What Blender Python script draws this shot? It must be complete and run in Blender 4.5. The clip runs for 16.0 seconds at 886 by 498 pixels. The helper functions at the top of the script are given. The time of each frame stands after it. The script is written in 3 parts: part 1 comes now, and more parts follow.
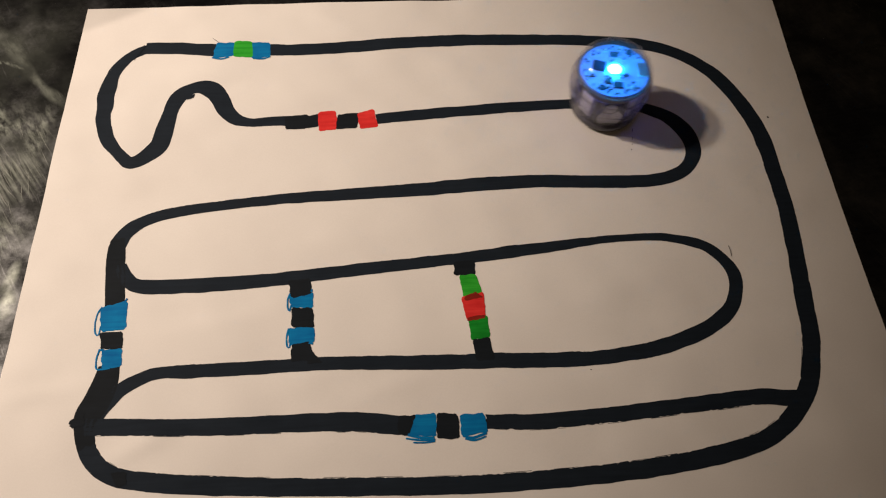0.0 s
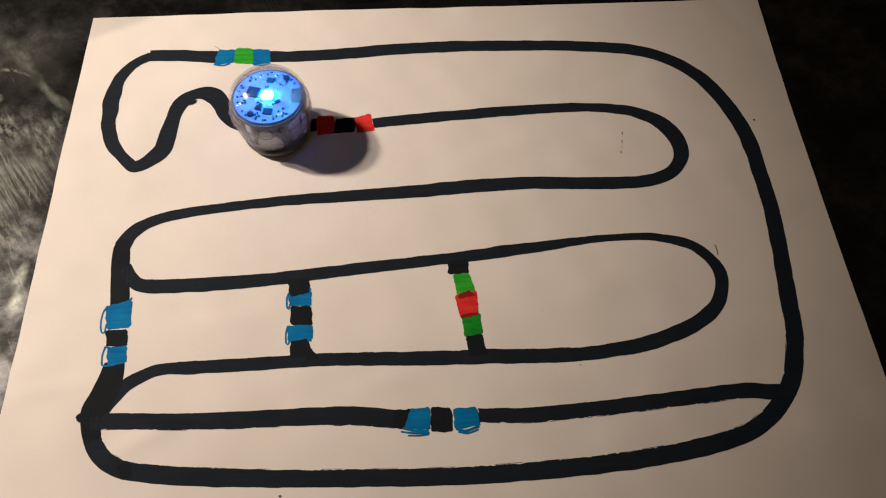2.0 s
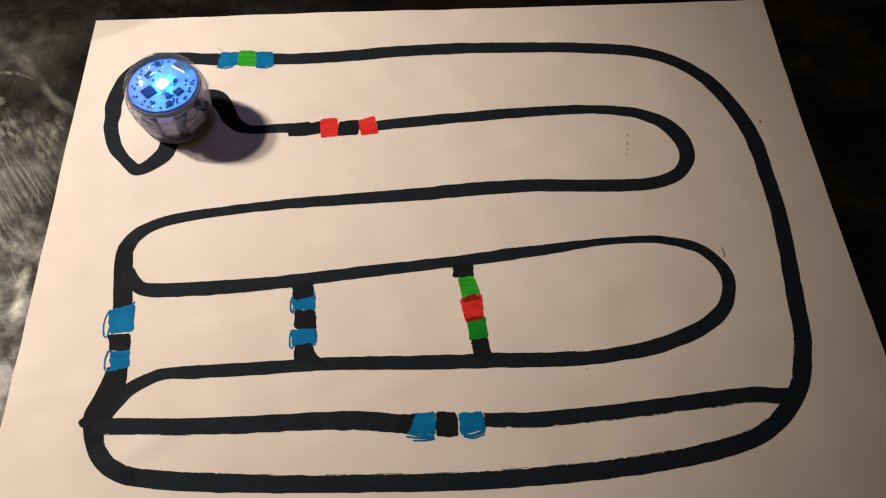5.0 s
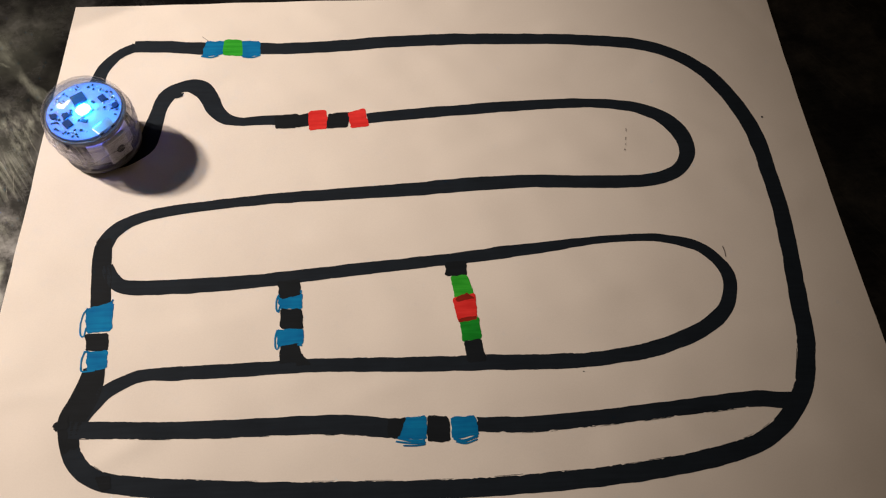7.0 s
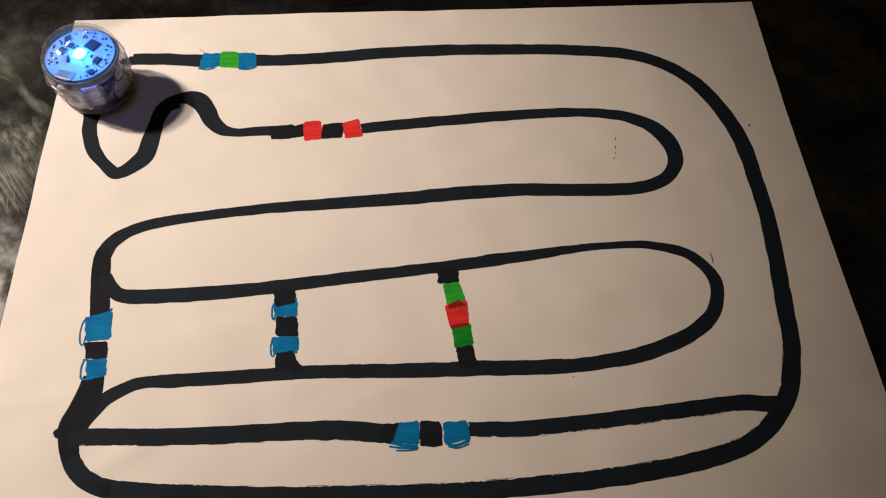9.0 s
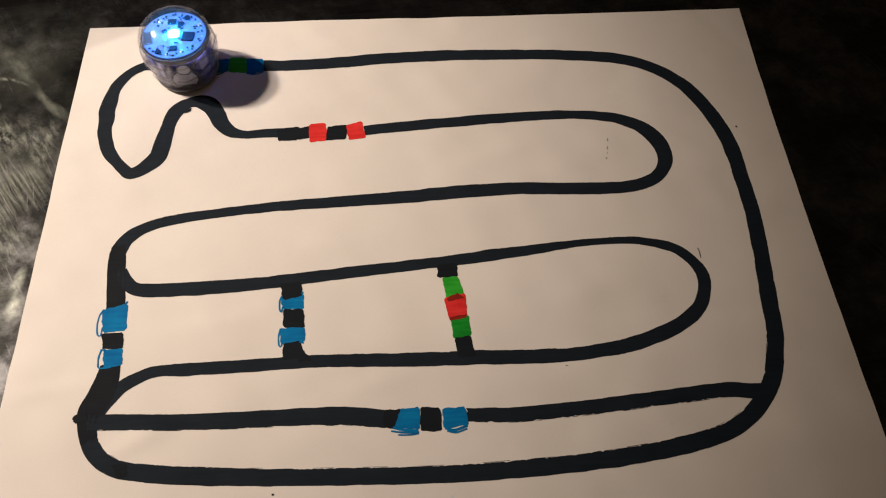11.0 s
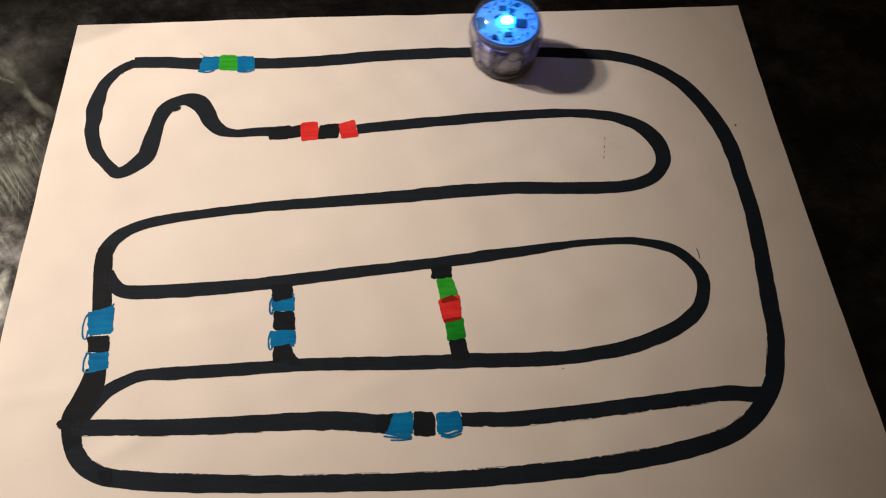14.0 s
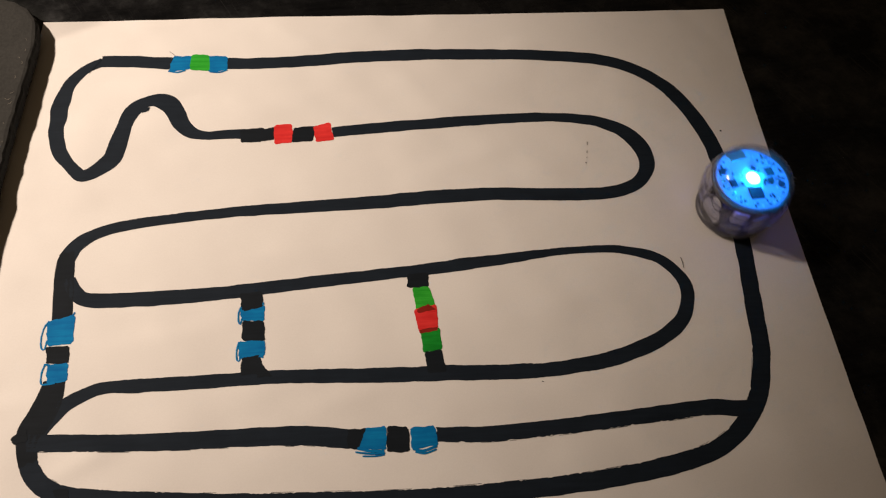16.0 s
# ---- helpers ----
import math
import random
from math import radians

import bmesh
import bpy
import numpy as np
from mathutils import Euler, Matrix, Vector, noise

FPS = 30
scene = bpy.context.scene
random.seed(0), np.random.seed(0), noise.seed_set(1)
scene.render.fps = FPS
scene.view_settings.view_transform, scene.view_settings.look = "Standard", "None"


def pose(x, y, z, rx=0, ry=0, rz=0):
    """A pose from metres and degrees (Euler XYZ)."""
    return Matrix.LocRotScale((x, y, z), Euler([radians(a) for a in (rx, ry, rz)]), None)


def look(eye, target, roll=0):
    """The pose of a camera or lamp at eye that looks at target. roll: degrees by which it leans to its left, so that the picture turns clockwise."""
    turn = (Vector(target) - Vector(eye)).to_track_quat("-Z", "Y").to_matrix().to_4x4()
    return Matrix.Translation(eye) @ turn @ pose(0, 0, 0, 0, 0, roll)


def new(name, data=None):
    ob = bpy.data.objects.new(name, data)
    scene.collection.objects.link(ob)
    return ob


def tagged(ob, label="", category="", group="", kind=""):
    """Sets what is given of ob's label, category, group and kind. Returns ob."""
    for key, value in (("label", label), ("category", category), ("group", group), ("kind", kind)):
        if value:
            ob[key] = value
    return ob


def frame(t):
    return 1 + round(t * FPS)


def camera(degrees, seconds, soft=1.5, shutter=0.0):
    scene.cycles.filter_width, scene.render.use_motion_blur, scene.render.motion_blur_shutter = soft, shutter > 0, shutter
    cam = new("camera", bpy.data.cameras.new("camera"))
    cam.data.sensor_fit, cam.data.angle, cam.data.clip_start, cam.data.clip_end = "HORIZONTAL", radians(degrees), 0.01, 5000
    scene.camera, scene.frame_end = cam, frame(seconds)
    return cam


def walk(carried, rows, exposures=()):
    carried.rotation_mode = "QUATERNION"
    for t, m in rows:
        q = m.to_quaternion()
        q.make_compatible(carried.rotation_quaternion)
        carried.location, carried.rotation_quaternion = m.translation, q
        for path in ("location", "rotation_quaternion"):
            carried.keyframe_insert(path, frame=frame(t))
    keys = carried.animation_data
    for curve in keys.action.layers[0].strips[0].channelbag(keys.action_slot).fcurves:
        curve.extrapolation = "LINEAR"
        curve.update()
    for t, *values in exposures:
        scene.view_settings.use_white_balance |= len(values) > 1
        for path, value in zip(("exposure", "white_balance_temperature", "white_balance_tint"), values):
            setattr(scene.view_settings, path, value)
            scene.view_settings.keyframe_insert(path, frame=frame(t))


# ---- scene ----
# ---- camera ----
cam = camera(62.19, 16.0, soft=1.15, shutter=0.5)
CAM_ROWS = [
    (0.0, pose(-0.01196, -0.12159, 0.21910, 27.742, -1.032, -2.971)),
    (0.5, pose(-0.01166, -0.12331, 0.22141, 27.886, -1.137, -2.857)),
    (0.7, pose(-0.01082, -0.12362, 0.22156, 27.916, -1.103, -2.865)),
    (1.0, pose(-0.00910, -0.12483, 0.22151, 27.873, -0.990, -2.890)),
    (1.5, pose(-0.00924, -0.12691, 0.22441, 27.995, -0.860, -2.947)),
    (2.0, pose(-0.00915, -0.12665, 0.22526, 28.068, -0.701, -3.009)),
    (2.5, pose(-0.00946, -0.12637, 0.22560, 28.092, -0.611, -3.015)),
    (3.0, pose(-0.01059, -0.12572, 0.22657, 28.032, -0.588, -3.039)),
    (3.5, pose(-0.00982, -0.12585, 0.22718, 28.313, -0.613, -3.050)),
    (4.0, pose(-0.01022, -0.12580, 0.22559, 28.299, -0.516, -3.068)),
    (6.5, pose(-0.01013, -0.12293, 0.22047, 28.074, -1.078, -3.037)),
    (7.0, pose(-0.01028, -0.12104, 0.21609, 27.982, -1.314, -3.105)),
    (7.5, pose(-0.00919, -0.12181, 0.21746, 27.966, -1.279, -3.119)),
    (8.0, pose(-0.01076, -0.12165, 0.21989, 27.930, -1.360, -3.161)),
    (8.5, pose(-0.00787, -0.12098, 0.21994, 28.059, -1.248, -3.292)),
    (11.0, pose(-0.00731, -0.13084, 0.22981, 28.708, -0.925, -3.334)),
    (11.5, pose(-0.00700, -0.12928, 0.22944, 28.720, -0.928, -3.307)),
    (12.0, pose(-0.00654, -0.12898, 0.22939, 28.736, -0.878, -3.319)),
    (12.5, pose(-0.00571, -0.12964, 0.22874, 29.048, -0.987, -3.385)),
    (13.0, pose(-0.00611, -0.12874, 0.22832, 29.067, -0.948, -3.467)),
    (13.5, pose(-0.00627, -0.12699, 0.22743, 28.919, -0.985, -3.427)),
    (14.0, pose(-0.00599, -0.12860, 0.22507, 28.827, -1.103, -3.467)),
    (14.5, pose(-0.00573, -0.13185, 0.22514, 29.264, -1.415, -3.428)),
    (15.0, pose(-0.00316, -0.12597, 0.22302, 29.101, -1.496, -3.401)),
    (15.5, pose(-0.00124, -0.12398, 0.21992, 29.221, -2.018, -3.774)),
    (15.7, pose(-0.00180, -0.12377, 0.22077, 29.034, -1.954, -3.725)),
    (16.0, pose(-0.00204, -0.12357, 0.21840, 29.123, -2.094, -3.734)),
]
walk(cam, CAM_ROWS, [(0.0, -0.13), (0.6, -0.15), (1.6, -0.11), (4.0, -0.02), (8.0, -0.05), (12.5, 0.0), (15.0, -0.02), (16.0, 0.01)])

# ---- light: one warm shaded lamp beyond the upper left of the table, and the dim room ----
world = bpy.data.worlds.new("dim_room")
scene.world = world
world.use_nodes = True
world.node_tree.nodes["Background"].inputs[0].default_value = (1.0, 0.66, 0.36, 1)
world.node_tree.nodes["Background"].inputs[1].default_value = 0.046
lamp_data = bpy.data.lights.new("lamp_light", "SPOT")
lamp_data.energy, lamp_data.color = 69.5, (1.0, 0.793, 0.628)
lamp_data.shadow_soft_size, lamp_data.spot_size, lamp_data.spot_blend = 0.028, radians(37.5), 0.82
lamp = new("lamp_light", lamp_data)
lamp.matrix_world = look((-0.7882, 0.3137, 0.6680), (-0.271, 0.106, 0.0))


# ---- materials ----
def mat(name, rough=0.5, metal=0.0, spec=0.5):
    m = bpy.data.materials.new(name)
    m.use_nodes = True
    nt = m.node_tree
    b = nt.nodes["Principled BSDF"]
    b.inputs["Roughness"].default_value = rough
    b.inputs["Metallic"].default_value = metal
    b.inputs["Specular IOR Level"].default_value = spec
    return m, nt, b


def noise_tex(nt, scale, detail=4.0, stretch=(1, 1, 1), turn=0.0, rough=0.55):
    tc = nt.nodes.new("ShaderNodeTexCoord")
    mp = nt.nodes.new("ShaderNodeMapping")
    mp.vector_type = "TEXTURE"
    mp.inputs["Scale"].default_value = [1 / v for v in stretch]
    mp.inputs["Rotation"].default_value = (0, 0, turn)
    nz = nt.nodes.new("ShaderNodeTexNoise")
    nz.inputs["Scale"].default_value, nz.inputs["Detail"].default_value = scale, detail
    nz.inputs["Roughness"].default_value = rough
    nt.links.new(tc.outputs["Object"], mp.inputs["Vector"])
    nt.links.new(mp.outputs["Vector"], nz.inputs["Vector"])
    return nz.outputs["Fac"]


def ramp(nt, fac, stops):
    r = nt.nodes.new("ShaderNodeValToRGB")
    while len(r.color_ramp.elements) < len(stops):
        r.color_ramp.elements.new(0.5)
    for e, (p, c) in zip(r.color_ramp.elements, stops):
        e.position, e.color = p, (*c, 1) if isinstance(c, tuple) else (c, c, c, 1)
    nt.links.new(fac, r.inputs["Fac"])
    return r.outputs["Color"]


def mixed(nt, fac, a, b, mode="MIX"):
    x = nt.nodes.new("ShaderNodeMix")
    x.data_type, x.blend_type = "RGBA", mode
    for sock, v in ((x.inputs[0], fac), (x.inputs[6], a), (x.inputs[7], b)):
        if isinstance(v, (int, float)):
            sock.default_value = v
        elif isinstance(v, tuple):
            sock.default_value = (*v, 1)
        else:
            nt.links.new(v, sock)
    return x.outputs[2]


def bumped(nt, b, height, strength, distance):
    n = nt.nodes.new("ShaderNodeBump")
    n.inputs["Strength"].default_value, n.inputs["Distance"].default_value = strength, distance
    nt.links.new(height, n.inputs["Height"])
    nt.links.new(n.outputs["Normal"], b.inputs["Normal"])


def plain(name, color, rough=0.5, metal=0.0, spec=0.5, vary=0.12, scale=400.0):
    m, nt, b = mat(name, rough, metal, spec)
    f = noise_tex(nt, scale)
    lo, hi = tuple(c * (1 - vary) for c in color), tuple(min(1, c * (1 + vary)) for c in color)
    nt.links.new(ramp(nt, f, [(0.3, lo), (0.7, hi)]), b.inputs["Base Color"])
    return m


def paper_material():
    m, nt, b = mat("white_paper", 0.85, 0, 0.25)
    fibre = noise_tex(nt, 2200.0, 6.0)
    cloud = noise_tex(nt, 26.0, 3.0)
    tone = ramp(nt, cloud, [(0.3, (0.76, 0.745, 0.735)), (0.7, (0.81, 0.80, 0.79))])
    nt.links.new(mixed(nt, 0.12, tone, ramp(nt, fibre, [(0.3, 0.62), (0.7, 0.95)]), "MULTIPLY"), b.inputs["Base Color"])
    bumped(nt, b, fibre, 0.25, 0.00006)
    return m


def ink_material(name, dark, light, rough=0.75, streak=(60, 900, 1)):
    m, nt, b = mat(name, rough, 0, 0.08)
    f = noise_tex(nt, 1.0, 5.0, streak)
    g = noise_tex(nt, 160.0, 4.0)
    c = ramp(nt, f, [(0.32, dark), (0.68, light)])
    nt.links.new(mixed(nt, 0.35, c, ramp(nt, g, [(0.35, dark), (0.65, light)])), b.inputs["Base Color"])
    bumped(nt, b, g, 0.2, 0.00005)
    return m


# smears on the lacquer with lamp glare put into their greys: kind, middle and half-lengths in mm, turn in degrees
SMEAR_GLARE = [("dull_glare", -160, 36, 40, 62, 8), ("dull_glare", -158, -34, 22, 34, 0), ("dull_glare", -168, 98, 34, 26, 20), ("rubbed", -160, 52, 18, 12, -20), ("rubbed", -171, 40, 15, 20, 10),
         ("brushed", -151, 27, 15, 13, 20), ("brushed", -164, 20, 14, 18, 0), ("rubbed", -153, 4, 16, 12, 25), ("rubbed", -166, -6, 14, 15, 0), ("rubbed", -146, 47, 5, 14, -8),
         ("combed", -150, -24, 12, 20, 0), ("combed", -162, -22, 14, 22, 0), ("pale", -142.6, -20.5, 3.2, 6.0, -8), ("pale", -143.4, -11, 2.6, 7, -10), ("pale", -170.5, 66.5, 4.4, 3.6, 0),
         ("pale", -171, 28, 5, 9, -30), ("rubbed", -184, 66, 14, 18, 0), ("pale", -166, -4, 5, 6, 20),
         ("wiped", -168, 92.5, 10, 4.4, -46), ("wiped", -162.5, 86, 10, 3.6, -53), ("wiped", -156, 77, 11, 2.6, -54), ("wiped", -150, 69.5, 10, 2.0, -51), ("wiped", -144, 63.8, 9, 2.9, -41), ("rubbed", -171, 81.5, 10, 1.2, -4), ("rubbed", -162, 79.4, 5, 0.9, -24)]
SMEAR_GLARE_LOOK = {"wiped": (0.15, 0.9, 230.0, (0.6, 1.8, 1), -0.9, 0.28, 0.72), "dull_glare": (0.075, 1.0, 110.0, (1.3, 0.8, 1), 0.4, 0.10, 0.72), "rubbed": (0.34, 0.95, 260.0, (2.0, 0.6, 1), 0.6, 0.42, 0.66), "brushed": (0.40, 0.95, 230.0, (0.16, 3.4, 1), -0.95, 0.42, 0.66),
             "combed": (0.20, 0.9, 150.0, (0.3, 4.0, 1), 0.15, 0.36, 0.68), "pale": (0.70, 1.0, 190.0, (1, 1, 1), 0.2, 0.30, 0.66)}


def smear_glare_layers(nt, under):
    """Lays smears and painted lamp glare over the colour under, each thinning out towards its rim."""
    tc = nt.nodes.new("ShaderNodeTexCoord")
    grains = {}
    for kind, (tone, cover, scale, stretch, turn, low, high) in SMEAR_GLARE_LOOK.items():
        grain = ramp(nt, noise_tex(nt, scale, 9.0, stretch, turn, 0.66), [(low, 0.0), (high, cover)])
        cloud = ramp(nt, noise_tex(nt, scale * 0.3, 4.0, (1, 1, 1), turn + 0.8), [(0.36, 0.12), (0.62, 1.0)])
        grains[kind] = mixed(nt, 1.0, grain, cloud, "MULTIPLY"), (tone, tone * 1.13, tone * 1.02)
    for kind, x, y, rx, ry, turn in SMEAR_GLARE:
        mp, ln = nt.nodes.new("ShaderNodeMapping"), nt.nodes.new("ShaderNodeVectorMath")
        mp.vector_type, ln.operation = "TEXTURE", "LENGTH"
        mp.inputs["Location"].default_value = (x / 1000, y / 1000, 0)
        mp.inputs["Rotation"].default_value = (0, 0, radians(turn))
        mp.inputs["Scale"].default_value = (rx / 1000, ry / 1000, 1)
        nt.links.new(tc.outputs["Object"], mp.inputs["Vector"])
        nt.links.new(mp.outputs["Vector"], ln.inputs[0])
        grain, tone = grains[kind]
        under = mixed(nt, mixed(nt, 1.0, grain, ramp(nt, ln.outputs["Value"], [(0.40 if kind == "wiped" else 0.25, 1.0), (1.0, 0.0)]), "MULTIPLY"), under, tone)
    return under


def table_material():
    m, nt, b = mat("dark_lacquered_wood", 0.3, 0, 0.35)
    grain = noise_tex(nt, 22.0, 8.0, (1.0, 14.0, 1.0), 0.12)
    fine = noise_tex(nt, 160.0, 6.0, (0.35, 5.0, 1.0), 0.12)
    wood = mixed(nt, 0.5, ramp(nt, grain, [(0.35, (0.0022, 0.0024, 0.0030)), (0.7, (0.0062, 0.0066, 0.0078))]),
                 ramp(nt, fine, [(0.35, (0.0022, 0.0024, 0.0028)), (0.7, (0.008, 0.0082, 0.0092))]))
    smear = noise_tex(nt, 30.0, 12.0, (1.1, 0.9, 1.0), 0.9, 0.70)
    cloud = noise_tex(nt, 90.0, 10.0, (1.0, 1.2, 1.0), 0.3, 0.72)
    scratch = noise_tex(nt, 900.0, 5.0, (1.0, 0.07, 1.0), 0.5, 0.6)
    area = noise_tex(nt, 40.0, 3.0, (1, 1, 1), 2.0)
    dust = noise_tex(nt, 1500.0, 2.0)
    film = mixed(nt, 0.7, ramp(nt, smear, [(0.42, 0.06), (0.64, 1.0)]), ramp(nt, cloud, [(0.38, 0.10), (0.62, 1.0)]), "MULTIPLY")
    lines = mixed(nt, 1.0, ramp(nt, scratch, [(0.56, 0.0), (0.70, 0.42)]), ramp(nt, area, [(0.48, 0.0), (0.6, 1.0)]), "MULTIPLY")
    film = mixed(nt, 1.0, film, lines, "ADD")
    spots = ramp(nt, dust, [(0.74, 0.0), (0.80, 0.08)])
    col = smear_glare_layers(nt, mixed(nt, film, wood, (0.0058, 0.0064, 0.0072)))
    b.inputs["Specular Tint"].default_value = (0.86, 0.92, 1.0, 1)
    nt.links.new(mixed(nt, 1.0, col, spots, "ADD"), b.inputs["Base Color"])
    nt.links.new(ramp(nt, film, [(0.0, 0.22), (1.0, 0.42)]), b.inputs["Roughness"])
    nt.links.new(ramp(nt, film, [(0.0, 0.06), (1.0, 1.0)]), b.inputs["Specular IOR Level"])
    bumped(nt, b, fine, 0.12, 0.0002)
    return m


def rub_material(name, tone, cover):
    m, nt, b = mat(name, 0.55, 0, 0.6)
    b.inputs["Base Color"].default_value = (tone, tone * 1.1, tone, 1)
    f = noise_tex(nt, 240.0, 8.0, (1.4, 0.8, 1.0), 0.9, 0.7)
    nt.links.new(ramp(nt, f, [(0.30, 0.0), (0.75, cover)]), b.inputs["Alpha"])
    return m


def clear_material(name, tint, ior=1.40, rough=0.10, milk=0.012):
    m = bpy.data.materials.new(name)
    m.use_nodes = True
    nt = m.node_tree
    nt.nodes.remove(nt.nodes["Principled BSDF"])
    out = nt.nodes["Material Output"]
    haze, mx2 = nt.nodes.new("ShaderNodeBsdfTranslucent"), nt.nodes.new("ShaderNodeMixShader")
    haze.inputs[0].default_value = (0.9, 0.9, 0.92, 1)
    mx2.inputs[0].default_value = milk
    tr, gl, mx, fr = (nt.nodes.new("ShaderNodeBsdf" + n) if n in ("Transparent", "Glossy") else nt.nodes.new("ShaderNode" + n)
                      for n in ("Transparent", "Glossy", "MixShader", "Fresnel"))
    tr.inputs[0].default_value = (*tint, 1)
    gl.inputs["Roughness"].default_value = rough
    fr.inputs[0].default_value = ior
    cap = nt.nodes.new("ShaderNodeMath")
    cap.operation, cap.inputs[1].default_value = "MINIMUM", 0.22
    nt.links.new(fr.outputs[0], cap.inputs[0])
    f = noise_tex(nt, 300.0, 4.0)
    nt.links.new(ramp(nt, f, [(0.4, rough * 0.6), (0.75, rough * 2.2)]), gl.inputs["Roughness"])
    for a, c in ((cap.outputs[0], mx.inputs[0]), (tr.outputs[0], mx2.inputs[1]), (haze.outputs[0], mx2.inputs[2]), (mx2.outputs[0], mx.inputs[1]), (gl.outputs[0], mx.inputs[2]), (mx.outputs[0], out.inputs[0])):
        nt.links.new(a, c)
    return m


def glow_material(name, color, strength):
    m, nt, b = mat(name, 0.4)
    b.inputs["Base Color"].default_value = (0.8, 0.85, 0.9, 1)
    b.inputs["Emission Color"].default_value = (*color, 1)
    b.inputs["Emission Strength"].default_value = strength
    return m


def felt_material():
    m, nt, b = mat("dark_grey_felt", 0.9, 0, 0.3)
    f, g = noise_tex(nt, 900.0, 6.0), noise_tex(nt, 60.0, 5.0)
    nt.links.new(mixed(nt, 0.5, ramp(nt, g, [(0.3, (0.013, 0.0135, 0.0135)), (0.7, (0.030, 0.0305, 0.029))]),
                       ramp(nt, f, [(0.3, (0.011, 0.0115, 0.0115)), (0.75, (0.037, 0.0375, 0.036))])), b.inputs["Base Color"])
    bumped(nt, b, f, 0.5, 0.0003)
    return m


M_PAPER = paper_material()
M_TABLE = table_material()
M_FELT = felt_material()
INK = {
    "line": ink_material("black_marker_line_ink", (0.009, 0.014, 0.022), (0.013, 0.020, 0.031)),
    "black": ink_material("double_black_marker_ink", (0.007, 0.010, 0.014), (0.010, 0.014, 0.020)),
    "blue": ink_material("blue_marker_ink", (0.000, 0.105, 0.34), (0.002, 0.205, 0.48)),
    "red": ink_material("red_marker_ink", (0.54, 0.018, 0.020), (0.76, 0.046, 0.044)),
    "darkred": ink_material("dark_red_overlap_ink", (0.16, 0.012, 0.008), (0.26, 0.02, 0.012)),
    "green": ink_material("green_marker_ink", (0.012, 0.27, 0.016), (0.045, 0.45, 0.04)),
    "darkgreen": ink_material("twice_laid_green_marker_ink", (0.004, 0.17, 0.014), (0.012, 0.30, 0.03)),
}
M_PENCIL = plain("grey_pencil", (0.16, 0.15, 0.16), 0.6)
M_CLEAR = clear_material("clear_polycarbonate", (0.95, 0.95, 0.965), 1.45, 0.10, 0.002)
M_SKIN = clear_material("clear_silicone", (0.93, 0.93, 0.95), 1.50, 0.09, 0.10)
# white board; the diode's blue glow is put into its base colour
M_BOARD = plain("board_with_blue_glow", (0.24, 0.29, 0.64), 0.4, vary=0.06)
# black plastic; blue haze from the lit dome is tinted into its colour
M_CHIP = plain("chip_plastic_with_blue_haze", (0.006, 0.010, 0.040), 0.6, spec=0.15)
M_TIN = plain("tinned_metal", (0.62, 0.62, 0.60), 0.3, 1.0)
M_COPPER = plain("small_resistor_ceramic", (0.022, 0.022, 0.026), 0.5, spec=0.2)
M_SHELLWHITE = plain("milky_white_plastic", (0.78, 0.78, 0.84), 0.3, vary=0.05)
M_GREY = plain("grey_plastic", (0.10, 0.10, 0.115), 0.4)
M_DARK = plain("dark_grey_plastic", (0.026, 0.026, 0.031), 0.4)
M_BASE = plain("slate_grey_plastic", (0.075, 0.075, 0.092), 0.4)
M_RUBBER = plain("black_rubber", (0.016, 0.016, 0.017), 0.8)
M_LED = glow_material("lit_blue_diode", (0.004, 0.39, 1.0), 620.0)
# added fill glow, out of sight, to brighten the carriage and nearby paper
M_INNER = glow_material("unseen_blue_fill", (0.14, 0.18, 1.0), 3.0)
M_FLOOR = plain("dark_floor_boards", (0.05, 0.035, 0.025), 0.5, scale=8.0)


# ---- building helpers ----
def finish(bm, name, material, smooth=False):
    me = bpy.data.meshes.new(name)
    bm.normal_update()
    bm.to_mesh(me)
    bm.free()
    me.materials.append(material)
    if smooth:
        me.polygons.foreach_set("use_smooth", [True] * len(me.polygons))
    return me


def part(name, bm, material, parent=None, label="", smooth=False, at=None):
    ob = new(name, finish(bm, name, material, smooth))
    if parent:
        ob.parent = parent
    if at is not None:
        ob.matrix_basis = at
    return tagged(ob, label)


def box(sx, sy, sz, bevel=0.0, z0=0.0):
    bm = bmesh.new()
    bmesh.ops.create_cube(bm, size=1.0)
    bmesh.ops.scale(bm, vec=(sx, sy, sz), verts=bm.verts)
    bmesh.ops.translate(bm, vec=(0, 0, sz / 2 + z0), verts=bm.verts)
    if bevel:
        bmesh.ops.bevel(bm, geom=bm.edges[:], offset=bevel, segments=2, affect="EDGES", profile=0.5)
    return bm


def lathe(profile, n=64):
    """A turned form about z from (radius, height) pairs; a radius of 0 closes it."""
    bm = bmesh.new()
    rings = []
    for r, z in profile:
        if r < 1e-7:
            rings.append([bm.verts.new((0, 0, z))])
        else:
            rings.append([bm.verts.new((r * math.cos(2 * math.pi * k / n), r * math.sin(2 * math.pi * k / n), z)) for k in range(n)])
    for a, b in zip(rings, rings[1:]):
        for k in range(n):
            j = (k + 1) % n
            vs = [a[k % len(a)], a[j % len(a)], b[j % len(b)], b[k % len(b)]]
            vs = [v for i, v in enumerate(vs) if v not in vs[:i]]
            if len(vs) > 2:
                bm.faces.new(vs)
    bmesh.ops.recalc_face_normals(bm, faces=bm.faces)
    return bm


def drum(r, h, bevel=0.0, n=40):
    b = bevel or h * 0.1
    return lathe([(0, 0), (r - b, 0), (r, b), (r, h - b), (r - b, h), (0, h)], n)


